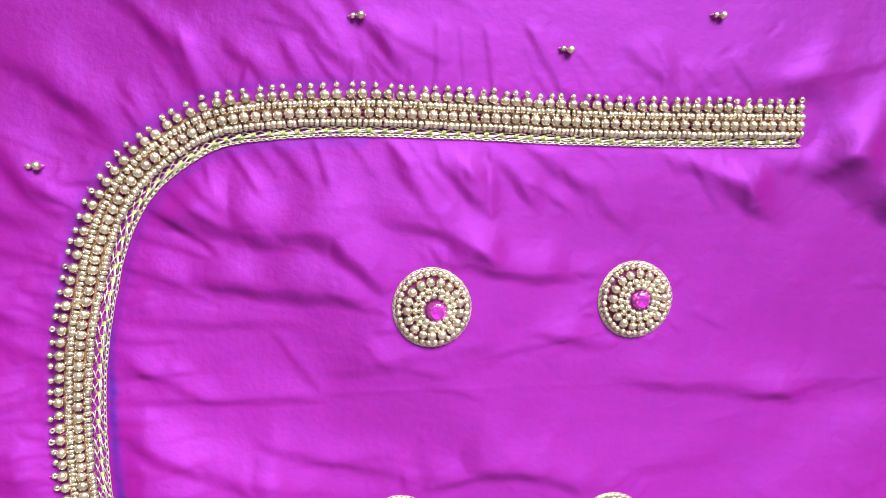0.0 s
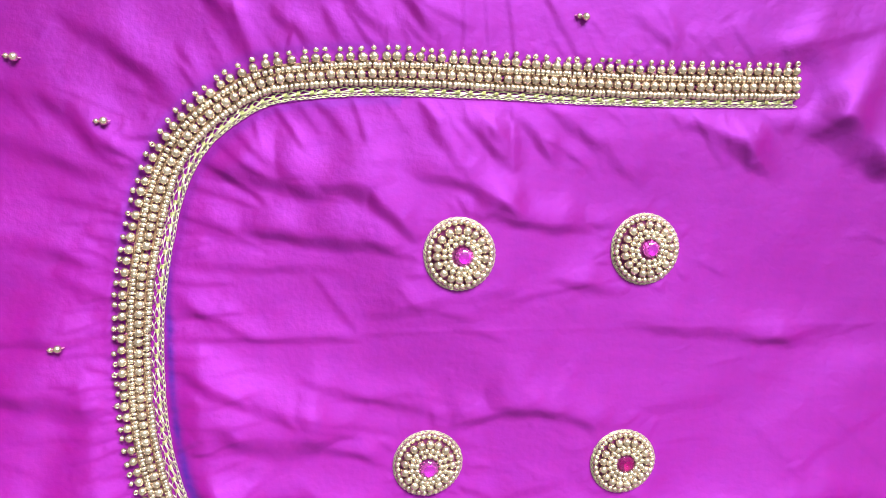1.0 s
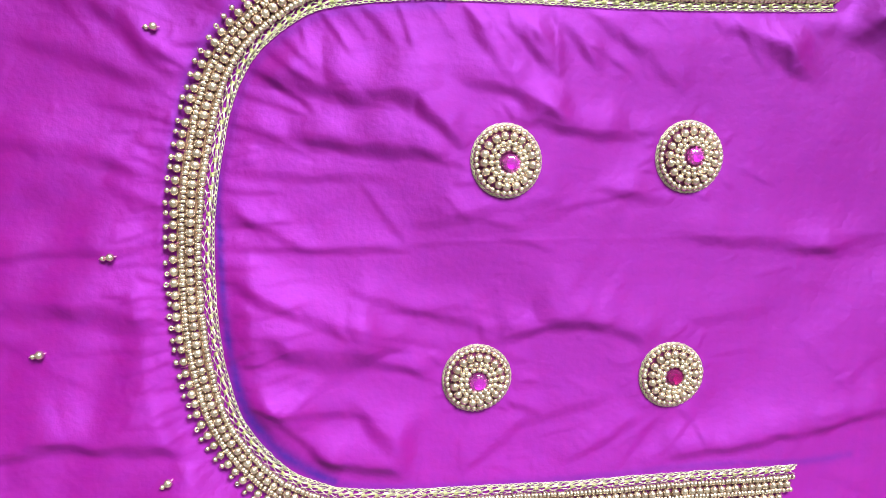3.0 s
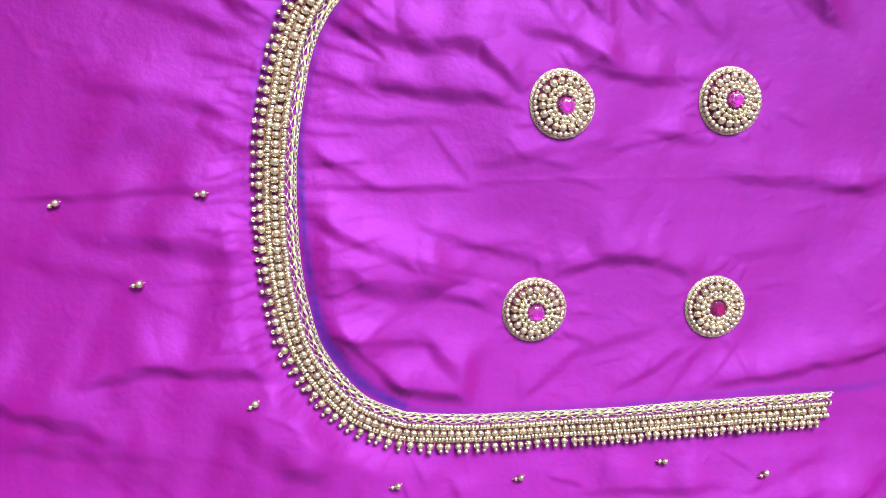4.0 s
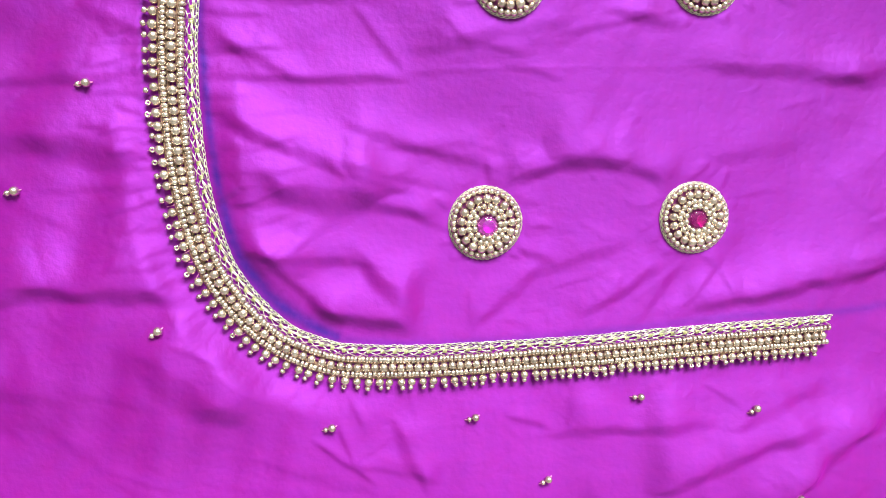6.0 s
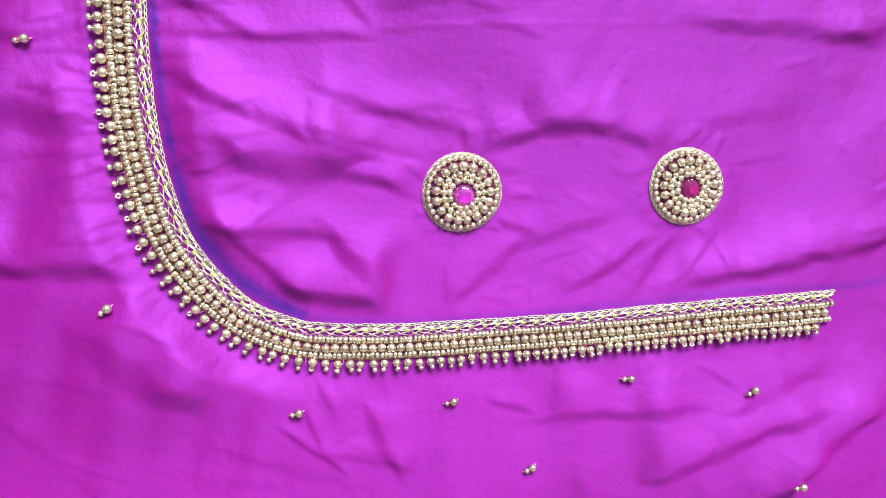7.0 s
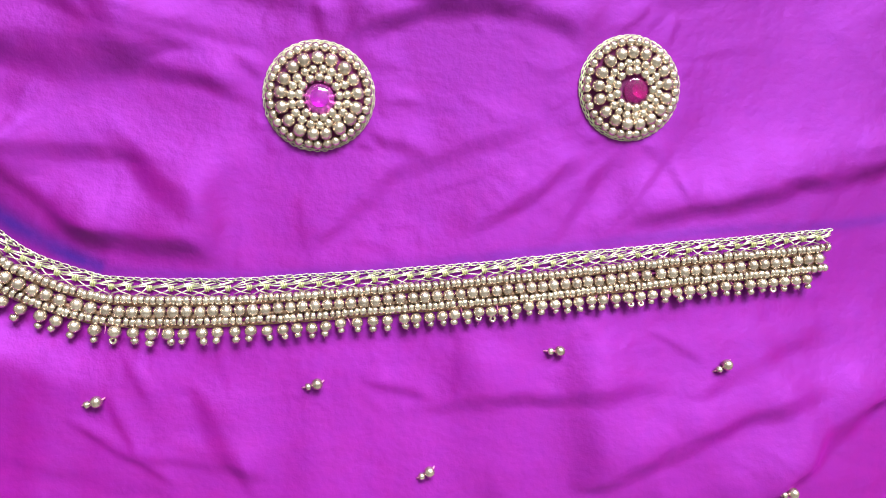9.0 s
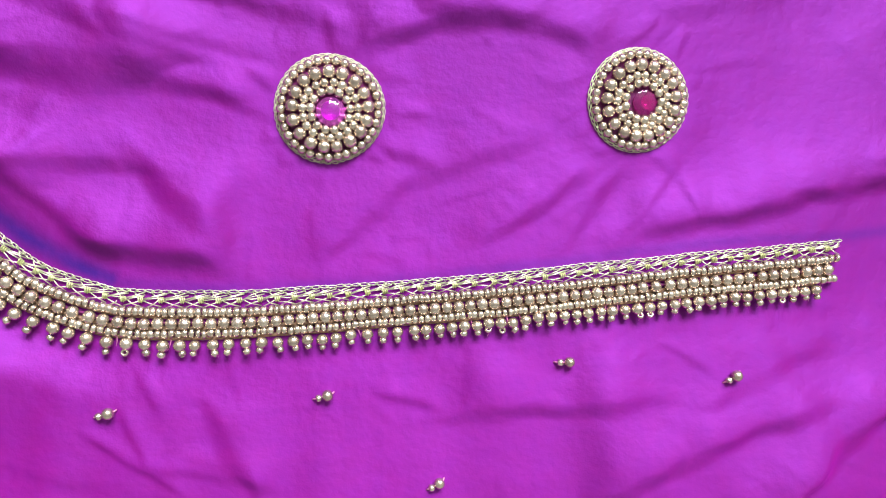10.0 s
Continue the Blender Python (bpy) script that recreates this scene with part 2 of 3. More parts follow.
FOLDS_CHEST = [
    (-90, 57, -81, 53, 1.5, 0.8), (-81, 53, -68, 47, 1.3, 0.5), (-81, 44, -43, 45, 1.2, 0.7), (-90, 38, -83, 33, 1.3, 0.8), (-86, 32, -69, 25, 1.9, 1),
    (-69, 25, -55, 19, 1.8, 0.8), (-55, 19, -33, 12, 1.4, 0.5), (-34, 27, -8, 20, 1.6, 0.7), (-89, 13, -76, 9, 1.6, 0.8), (-74, 9, -45, 7, 4.0, 0.8),
    (-45, 7, -11, -1, 1.8, 0.8), (-39, 17, -8, 9, 1.2, 0.5), (-87, 4, -76, 5, 1.2, 0.6), (-79, -10, -50, -13, 1.6, 0.8)]
FOLDS_LOW = [
    (13, 15, 26, 20, 1.8, 0.9), (26, 20, 44, 21, 2.2, 1), (44, 21, 59, 15, 2.0, 0.8), (83, -29, 115, -21, 2.1, 1.1), (115, -21, 152, -12, 2.3, 1),
    (81, -11, 86, -20, 1.1, 0.5), (-76, -12, -73, -19, 1.5, 0.7), (-40, -14, -32, -23, 2.5, 0.7), (-67, -16, -54, -28, 1.7, 0.8), (-45, -32, -33, -36, 2.8, 1),
    (9, -7, 19, -11, 1.1, 0.7), (13, -1, 19, -1, 0.5, 0.8), (42, -27, 57, -18, 1.6, 0.6), (56, -33, 66, -19, 1.4, 0.5)]
FOLDS_HEM = [
    (26, -15, 42, -9, 1.6, 0.4), (72, -28, 81, -16, 1.1, 0.45), (-52, -77, -41, -86, 0.7, 0.9), (-48, -71, -45, -78, 0.8, 0.6), (-45, -59, -42, -66, 1.0, 0.5),
    (-27, -75, -22, -86, 1.9, 0.6), (14, -69, 21, -71, 0.8, 0.7), (-38, -84, -23, -88, 1.3, 0.5), (39, -74, 69, -72, 2.0, 0.7), (74, -93, 87, -87, 2.2, 1),
    (87, -87, 112, -77, 2.2, 1), (118, -96, 144, -74, 3.3, 1.4), (83, -58, 90, -62, 0.7, 0.5), (99, -69, 116, -62, 2.0, 0.4), (2, -32, 14, -20, 1.9, 0.5)]
FOLDS_SIDE = [
    (-142, 119, -122, 116, 2.7, 0.5), (-122, 116, -102, 94, 2.2, 0.7), (-137, 102, -115, 96, 2.2, 0.5), (-120, 87, -105, 84, 1.5, 0.5), (-152, 74, -126, 70, 2.6, 0.5),
    (-149, 56, -133, 64, 3.3, 0.4), (-117, 59, -108, 56, 1.7, 0.6), (-166, 37, -122, 42, 1.6, 0.9), (-145, 22, -108, 18, 3.6, 0.8), (-151, -25, -134, -22, 2.4, 1),
    (-134, -22, -106, -24, 2.4, 1), (-191, -35, -167, -43, 3.2, 0.9), (-180, -52, -148, -55, 2.4, 0.4), (-104, -50, -91, -59, 4.6, 0.6), (-172, 13, -155, 10, 2.8, 0.4),
    (-128, 9, -108, 11, 1.0, 0.4)]
FOLDS_TOP = [
    (-112, 135, -89, 121, 2.2, 0.8), (-81, 151, -69, 136, 1.6, 0.7), (-58, 148, -52, 143, 1.3, 0.6), (-29, 166, -15, 153, 1.6, 0.5), (-43, 159, -33, 151, 1.6, 0.6),
    (-17, 154, -11, 147, 1.3, 0.6), (-90, 159, -79, 151, 1.6, 0.5), (-15, 158, -5, 154, 1.0, 0.5), (116, 141, 134, 135, 1.9, 0.6), (114, 156, 146, 167, 1.5, 0.35),
    (-124, 113, -115, 105, 1.6, 0.5)]


def fold(x0, y0, x1, y1, w, height, bow=0.0, ends=0.45, steep=1.0):
    """Adds one ridge (or dent) with soft ends to the relief. steep over 1: its right-hand flank is that much steeper than its left."""
    a, b = np.array((x0, y0)), np.array((x1, y1))
    length = float(np.linalg.norm(b - a))
    u = (b - a) / length
    n = np.array((-u[1], u[0]))
    reach = length * ends + 4 * w * steep
    i0, i1 = np.searchsorted(GX, (min(x0, x1) - reach, max(x0, x1) + reach))
    j0, j1 = np.searchsorted(GY, (min(y0, y1) - reach, max(y0, y1) + reach))
    px, py = MX[j0:j1, i0:i1] - x0, MY[j0:j1, i0:i1] - y0
    t, d = (px * u[0] + py * u[1]) / length, px * n[0] + py * n[1]
    d = d - bow * length * (0.25 - (t - 0.5) ** 2) - 0.2 * w * np.sin(6.0 * t + x0)
    soft = np.clip((t + ends) / ends, 0, 1) * np.clip((1 + ends - t) / ends, 0, 1)
    soft = soft * soft * (3 - 2 * soft)
    ww = w * (0.75 + 0.5 * np.clip(t, 0, 1)) * np.where(d > 0, steep, 1.0)
    relief[j0:j1, i0:i1] += height * soft * np.exp(-0.5 * (d / ww) ** 2)


def drape(x0, y0, x1, y1, w, marked, layer=None, ends=0.4):
    """One fold of taut cloth: a slow rise from the window's side, a crisp crest and a short fall behind it."""
    a, b = np.array((x0, y0), float), np.array((x1, y1), float)
    length = float(np.linalg.norm(b - a))
    u = (b - a) / length
    n = np.array((-u[1], u[0]))
    if n @ SUN_SIDE < 0:
        n = -n
    tail = 3 + ends * length + 3.5 * max(w - 0.6, 0.0)
    reach = tail + 10 * w
    i0, i1 = np.searchsorted(GX, (min(x0, x1) - reach, max(x0, x1) + reach))
    j0, j1 = np.searchsorted(GY, (min(y0, y1) - reach, max(y0, y1) + reach))
    px, py = MX[j0:j1, i0:i1] - x0, MY[j0:j1, i0:i1] - y0
    t, d = px * u[0] + py * u[1], px * n[0] + py * n[1]
    d = d - 0.3 * w * np.sin(0.16 * t + x0) - 0.14 * w * np.sin(0.45 * t + y1)
    soft = np.clip((t + tail) / tail, 0, 1) * np.clip((length + tail - t) / tail, 0, 1)
    soft = soft * soft * (3 - 2 * soft)
    ww = 1.3 * w * (0.55 + 0.45 * soft) * (1 + 0.14 * np.sin(0.21 * t + y0))
    k = np.clip((d + ww) / (2 * ww), 0, 1)
    fall = 0.2 * k * k + 0.8 * k * k * (3 - 2 * k)
    rise = np.exp(-(np.clip(d - ww, 0, None) / (3.2 * ww)) ** 2)
    height = FOLD_RISE * marked * w * soft * fall * rise * (0.92 + 0.1 * np.sin(0.27 * t + x1))
    if layer is None:
        relief[j0:j1, i0:i1] += height
    else:
        np.maximum(layer[j0:j1, i0:i1], height, out=layer[j0:j1, i0:i1])


def drape_all(flanks):
    """Folds one upon another; stretches that follow on from each other run on as one bent fold."""
    chain, last = np.zeros_like(MX), None
    for f in flanks:
        if last is not None and math.hypot(f[0] - last[2], f[1] - last[3]) > 3.5:
            relief[:] += chain
            chain[:] = 0
        drape(*f, chain)
        last = f
    relief[:] += chain


rng = random.Random(7)
for flanks in (FOLDS_CROWN, FOLDS_SHOULDER, FOLDS_CHEST, FOLDS_LOW, FOLDS_HEM, FOLDS_SIDE, FOLDS_TOP):
    drape_all(flanks)

# shading put into the shape: sink below the bend darkens, swell along hem brightens
drape(-185, -42, -95, -72, 14, 0.24)
drape(10, -112, 105, -106, 9, 0.3)

# fainter creases between them
for _ in range(60):
    x, y, a, ln = rng.uniform(-210, 180), rng.uniform(-140, 200), rng.gauss(-0.1, 0.45), rng.uniform(10, 34)
    drape(x, y, x + ln * math.cos(a), y + ln * math.sin(a), rng.uniform(0.8, 2.4), rng.uniform(0.1, 0.24))

# the ironed crease across the whole width
fold(-195, 36, -10, 50, 0.7, 0.09, 0.0, 0.1)
fold(-10, 50, 180, 62, 0.7, 0.09, 0.0, 0.1)

# puckers along both sides of the border, densest on its upright stretch
s = 3.0
while s < LENGTH - 3:
    upright = 1.0 if 235 < s < 400 else 0.4
    pull = float(np.interp(s, (0, 170, 235, 320, 360), (0.5, 0.6, 0.8, 0.7, 0.18)))
    for side, near in ((1, 8.2), (-1, 7.0)):
        ln = rng.uniform(5, 20) if side > 0 else rng.uniform(5, 17)
        x0, y0, _ = along(s + rng.uniform(-1, 1), side * (near - 1.5))
        x1, y1, _ = along(min(max(s + rng.uniform(-5, 5), 0), LENGTH), side * (near + ln))
        if s < 190:
            x1 += side * rng.uniform(3, 12)
        elif s > 420:
            x1 += rng.uniform(-2, 9)
        drape(x0, y0, x1, y1, rng.uniform(0.5, 1.15), pull * rng.uniform(0.35, 1.1), puckers, 0.1)
    for _ in range(2):
        x0, y0, _a = along(s + rng.uniform(-2, 2), -5.0)
        x1, y1, _a = along(min(max(s + rng.uniform(-3, 3), 0), LENGTH), -rng.uniform(9, 15))
        drape(x0, y0, x1, y1, rng.uniform(0.5, 0.9), pull * rng.uniform(0.45, 1.2), puckers, 0.1)
    s += rng.uniform(3.0, 6.0) / upright ** 0.7

# puckers that radiate from the medallions
for cx, cy, r in MEDALLIONS:
    a = rng.uniform(0, 0.5)
    while a < 2 * math.pi:
        ln, turn = rng.uniform(2, 6), rng.uniform(-0.25, 0.25)
        drape(cx + r * math.cos(a), cy + r * math.sin(a), cx + (r + ln) * math.cos(a + turn), cy + (r + ln) * math.sin(a + turn),
              rng.uniform(0.55, 1.1), rng.uniform(0.12, 0.6), puckers, 0.1)
        a += rng.uniform(0.25, 0.6)

# small scattered wrinkles and sharp little crinkles
for _ in range(120):
    x, y, a, ln = rng.uniform(-200, 180), rng.uniform(-130, 200), rng.gauss(0, 0.6), rng.uniform(4, 14)
    drape(x, y, x + ln * math.cos(a), y + ln * math.sin(a), rng.uniform(0.45, 0.9), rng.uniform(0.12, 0.4))
for _ in range(500):
    x, y, a, ln = rng.uniform(-200, 180), rng.uniform(-130, 200), rng.uniform(-1.3, 1.3), rng.uniform(2.0, 7)
    fold(x, y, x + ln * math.cos(a), y + ln * math.sin(a), rng.uniform(0.45, 0.8), rng.choice((-1, 1)) * rng.uniform(0.04, 0.16), rng.uniform(-0.4, 0.4), 0.4, 2.2)


def swell(cell, height, seed):
    """A slow swell of the cloth: random heights on a coarse net, smoothly joined."""
    g = np.random.RandomState(seed)
    nx, ny = int((X1 - X0) / cell) + 3, int((Y1 - Y0) / cell) + 3
    v = g.uniform(-1, 1, (ny, nx))
    fx, fy = (GX - X0) / cell, (GY - Y0) / cell
    ix, iy = fx.astype(int), fy.astype(int)
    tx, ty = fx - ix, fy - iy
    tx, ty = tx * tx * tx * (tx * (6 * tx - 15) + 10), (ty * ty * ty * (ty * (6 * ty - 15) + 10))[:, None]
    top = v[iy][:, ix] * (1 - tx) + v[iy][:, ix + 1] * tx
    low = v[iy + 1][:, ix] * (1 - tx) + v[iy + 1][:, ix + 1] * tx
    return height * (top * (1 - ty) + low * ty)


relief += swell(60, 1.0, 3) + swell(24, 0.5, 4) + swell(11, 0.12, 5)


def distance_to(points):
    """Distance of every cloth point near a line to that line (mm); far points get 99."""
    out = np.full(MX.shape, 99.0)
    for x, y in points:
        i0, i1 = np.searchsorted(GX, (x - 20, x + 20))
        j0, j1 = np.searchsorted(GY, (y - 20, y + 20))
        d = np.hypot(MX[j0:j1, i0:i1] - x, MY[j0:j1, i0:i1] - y)
        out[j0:j1, i0:i1] = np.minimum(out[j0:j1, i0:i1], d)
    return out


# the stitched parts lie flat; puckers start right at the stitches, the larger folds fade out before them
near = distance_to(LINE_P[::3])
gap = np.minimum(near - 6.5, 99.0)
for cx, cy, r in MEDALLIONS:
    gap = np.minimum(gap, np.hypot(MX - cx, MY - cy) - r + 0.5)


def ease(a):
    a = np.clip(a, 0, 1)
    return a * a * (3 - 2 * a)


relief = relief * ease(gap / 12.0) + puckers * ease(gap / 3.5) + lie(MX, MY)
TABLE_Z = -13.0
edge = np.clip(np.minimum.reduce([MX - X0, X1 - MX, MY - Y0, Y1 - MY]) / 60.0, 0, 1)
edge = edge * edge * (3 - 2 * edge)
relief = np.maximum(relief * edge + (TABLE_Z + 0.3) * (1 - edge), TABLE_Z + 0.3)


def cloth_z(x, y):
    """Height of the cloth (mm) at x, y (mm)."""
    i, j = int((x - X0) / STEP), int((y - Y0) / STEP)
    return float(relief[j, i])


# tracing-ink line inside the border
INK = [(-89, 84), (-90, 62), (-89.4, 50), (-88.6, 38), (-87.2, 24), (-84.6, 8), (-80.8, -6.7), (-75.5, -16.5), (-69.5, -25), (-62, -30.5), (-56.5, -34.5), (-48.7, -38.3)]
FAINT = [(-49, -38.6), (-39, -39.8), (-24, -40.8), (4, -40.2), (23, -38.8), (42, -36.8), (58, -35.2), (84, -32.2), (103, -30.4), (129, -29.6), (150, -26.5)]
ink_d, _ = smooth_line(INK, 1.0)
faint_d, _ = smooth_line(FAINT, 1.0)
broad = 1.0 + 0.9 * np.exp(-0.5 * ((MY + 20) / 16) ** 2)
ink = 0.8 * np.exp(-0.5 * (distance_to(ink_d) / broad) ** 2) * np.clip((88 - MY) / 34, 0, 1)
ink = np.maximum(ink, 0.36 * np.exp(-0.5 * (distance_to(faint_d) / 1.1) ** 2))
ink = np.maximum(ink, 0.26 * np.exp(-0.5 * ((near - 8.5) / 1.2) ** 2) * (MX < -20) * np.clip((MY - 60) / 10, 0, 1) * (np.hypot(MX, MY - 40) < 130))


def build_cloth():
    ny, nx = MX.shape
    co = np.stack([MX, MY, relief], -1).reshape(-1, 3) * 0.001
    idx = np.arange(nx * ny).reshape(ny, nx)
    quads = np.stack([idx[:-1, :-1], idx[:-1, 1:], idx[1:, 1:], idx[1:, :-1]], -1).reshape(-1, 4)
    me = bpy.data.meshes.new("silk_cloth")
    me.vertices.add(len(co))
    me.vertices.foreach_set("co", co.ravel())
    me.loops.add(quads.size)
    me.loops.foreach_set("vertex_index", quads.ravel().astype(np.int32))
    me.polygons.add(len(quads))
    me.polygons.foreach_set("loop_start", np.arange(0, quads.size, 4, dtype=np.int32))
    me.polygons.foreach_set("use_smooth", np.ones(len(quads), dtype=bool))
    me.update(calc_edges=True)
    att = me.color_attributes.new("ink", "FLOAT_COLOR", "POINT")
    v = ink.reshape(-1, 1)
    att.data.foreach_set("color", np.hstack([v, v, v, np.ones_like(v)]).astype(np.float32).ravel())
    uv = me.uv_layers.new(name="weave")
    uv.data.foreach_set("uv", co[quads.ravel(), :2].astype(np.float32).ravel())
    me.materials.append(SILK)
    me.validate()
    return tagged(new("silk_cloth", me), "bright magenta silk blouse cloth, wrinkled and puckered round its beadwork", "cloth", kind="structure")


build_cloth()


# ---- unseen room and table, added to close the place and bounce light ----
def build_unseen_room():
    fz, top, x, y = -0.76, 3.65, 2.6, WALL_Y
    bm = bmesh.new()
    box(bm, -x - 0.15, x + 0.15, -2.35, y + 0.15, fz - 0.1, fz)
    tagged(new("floor", mesh_of("floor", bm, TILE, False)), "plain grey tiled floor of the unseen room", "floor", kind="structure")
    bm = bmesh.new()
    box(bm, -x - 0.15, x + 0.15, -2.35, y + 0.15, top, top + 0.1)
    tagged(new("ceiling", mesh_of("ceiling", bm, PLASTER, False)), "unseen plain green ceiling added to close the room and bounce light", "ceiling", kind="structure")
    for name, spans in (
        ("wall_south", [(-x - 0.15, x + 0.15, -2.35, -2.2, fz, top)]),
        ("wall_east", [(x, x + 0.15, -2.2, y, fz, top)]),
        ("wall_west", [(-x - 0.15, -x, -2.2, y, fz, top)]),
        ("wall_north", [(-x - 0.15, WIN_X - WIN_W / 2, y, y + 0.15, fz, top), (WIN_X + WIN_W / 2, x + 0.15, y, y + 0.15, fz, top),
                        (WIN_X - WIN_W / 2, WIN_X + WIN_W / 2, y, y + 0.15, fz, WIN_Z - WIN_H / 2),
                        (WIN_X - WIN_W / 2, WIN_X + WIN_W / 2, y, y + 0.15, WIN_Z + WIN_H / 2, top)]),
    ):
        bm = bmesh.new()
        for b in spans:
            box(bm, *b)
        tagged(new(name, mesh_of(name, bm, PLASTER, False)), "unseen plain green wall added to close the room and bounce light", "wall", kind="structure")
    table = tagged(new("table"), "unseen plain brown wooden table added under the cloth", "table")
    table.location = (0, 0.02, fz)
    bm = bmesh.new()
    box(bm, -0.5, 0.5, -0.4, 0.4, -fz - 0.04 + TABLE_Z / 1000, -fz + TABLE_Z / 1000)
    bmesh.ops.bevel(bm, geom=bm.edges[:], offset=0.004, segments=2, affect="EDGES")
    part("tabletop", mesh_of("tabletop", bm, WOOD), table)
    for sx in (-0.44, 0.44):
        for sy in (-0.36, 0.36):
            bm = bmesh.new()
            box(bm, sx - 0.03, sx + 0.03, sy - 0.03, sy + 0.03, 0, -fz - 0.04 + TABLE_Z / 1000)
            part("leg", mesh_of("leg", bm, WOOD, False), table)


build_unseen_room()


# ---- beads ----
def spot(x, y, z, turn=0.0, tip=0.0, roll=0.0, size=(1, 1, 1)):
    """A pose in millimetres and radians, with a size in millimetres."""
    return Matrix.LocRotScale((x / 1000, y / 1000, z / 1000), Euler((roll, tip, turn)), [k / 1000 for k in size])


def any_of(meshes):
    return meshes[rng.randrange(len(meshes))]


def link_mesh(name):
    """One loop of chain stitch, 1 long in x."""
    bm = bmesh.new()
    for side in (1, -1):
        tube(bm, [(-0.62, 0, 0.02), (-0.25, 0.17 * side, 0.08), (0.2, 0.24 * side, 0.1), (0.5, 0.12 * side, 0.12), (0.58, 0, 0.12)], 0.07, 5)
    return mesh_of(name, bm, ZARI)


def spike_mesh(name):
    bm = bmesh.new()
    tube(bm, [(0, 0, 0), (0.5, 0.12, 0.25), (1.0, 0.0, 0.3)], 0.11, 4, 0.4)
    return mesh_of(name, bm, COTTON)


LINK, SPIKE = link_mesh("chain_link"), spike_mesh("thread_end")


def wobble(s, k):
    return 0.22 * noise.noise(Vector((s * 0.05, k * 9.7, 0))) + 0.12 * noise.noise(Vector((s * 0.23, k * 5.1, 3)))


def inner_edge(s):
    """How far (mm) the gold edging reaches inwards at arc length s."""
    return float(np.interp(s, (0, 165, 260, 400, 480, LENGTH), (6.3, 6.5, 7.2, 7.2, 6.9, 7.0)))


def bulk(s):
    """The beads are a little larger on the first stretches than on the last."""
    return float(np.interp(s, (0, 290, 440), (1.12, 1.07, 1.0)))


def build_border():
    border = tagged(new("beaded_border"), "antique gold bead and metallic thread border along a curved neckline", "border")
    # row of pearls on the line
    s = 1.2
    while s < LENGTH - 1.2:
        r = rng.uniform(1.37, 1.48) * bulk(s)
        x, y, a = along(s, wobble(s, 1) + rng.gauss(0, 0.06))
        part("pearl", any_of(PEARLS), border, spot(x, y, lie(x, y) + 1.35 + rng.uniform(-0.08, 0.2), a + rng.gauss(0, 0.1), rng.gauss(0, 0.1), rng.uniform(0, 6), (r, r, r)))
        s += 2 * r + (rng.uniform(-0.06, 0.08) if rng.random() < 0.85 else rng.uniform(0.1, 0.7))
    # a seed row on each side of the pearls
    for k, (name, d, stop) in enumerate((("inner_seed_bead", 2.54, 0.4), ("outer_seed_bead", -2.46, 2.0))):
        s, made, rest = 0.3, 0, []
        while s < LENGTH - stop:
            ln = rng.choice((0.68, 0.74, 0.8, 0.86, 0.92)) * bulk(s)
            x, y, a = along(s, d * bulk(s) + wobble(s, k + 2) + rng.gauss(0, 0.09))
            r = rng.uniform(1.06, 1.2) * bulk(s)
            m = spot(x, y, lie(x, y) + 0.95 + rng.uniform(-0.05, 0.15), a + rng.gauss(0, 0.12), rng.gauss(0, 0.1), rng.uniform(0, 6), (ln, r, r))
            if made < 300:
                part(name, any_of(SEEDS), border, m)
            else:
                rest.append((any_of(SEEDS), m))
            made += 1
            s += ln * 1.72 + (rng.uniform(-0.02, 0.06) if rng.random() < 0.92 else rng.uniform(0.1, 0.4))
        if rest:
            bm = bmesh.new()
            for me, m in rest:
                one = bmesh.new()
                one.from_mesh(me)
                one.transform(m)
                tmp = bpy.data.meshes.new("one")
                one.to_mesh(tmp)
                one.free()
                bm.from_mesh(tmp)
                bpy.data.meshes.remove(tmp)
            tagged(part(name + "_run", mesh_of(name + "_run", bm, SEED), border), kind="stuff")
    # picots: a pearl and a seed that stand out from the edge
    s = 1.6
    while s < LENGTH - 6.5:
        lean = rng.gauss(0, 0.16)
        x, y, a = along(s, -float(np.interp(s, (385, 430), (4.85, 5.0))) * bulk(s) + rng.gauss(0, 0.15))
        r = rng.uniform(1.32, 1.46) * bulk(s)
        out = a - math.pi / 2 + lean
        part("picot_pearl", any_of(PEARLS), border, spot(x, y, lie(x, y) + 1.4 + rng.uniform(0, 0.3), out, 0, rng.uniform(0, 6), (r, r, r)))
        reach, q = rng.uniform(1.95, 2.35) * bulk(s) * float(np.interp(s, (385, 430), (1.0, 0.78))), rng.uniform(0.82, 0.98) * bulk(s)
        sx, sy = x + reach * math.cos(out), y + reach * math.sin(out)
        facing = rng.random() < 0.13
        part("picot_seed_bead", any_of(SEEDS), border,
             spot(sx, sy, lie(x, y) + 1.6 + rng.uniform(-0.2, 0.5), out + rng.gauss(0, 0.3), rng.uniform(0.8, 1.4) if facing else rng.gauss(-0.2, 0.25), 0, (q * 0.85, q, q)))
        if rng.random() < 0.45:
            part("thread_end", SPIKE, border, spot(sx + 0.4 * math.cos(out), sy + 0.4 * math.sin(out), lie(x, y) + 1.4, out + rng.gauss(0, 0.4), 0, rng.uniform(-0.8, 0.8), (rng.uniform(0.6, 1.1),) * 3))
        if rng.random() < 0.3:
            ax, ay, _ = along(min(s + 1.7, LENGTH), -3.6)
            part("thread_end", SPIKE, border, spot(ax, ay, lie(ax, ay) + 0.8, out + rng.gauss(0, 0.2), 0, 0, (rng.uniform(1.8, 3.0), 1.2, 1.2)))
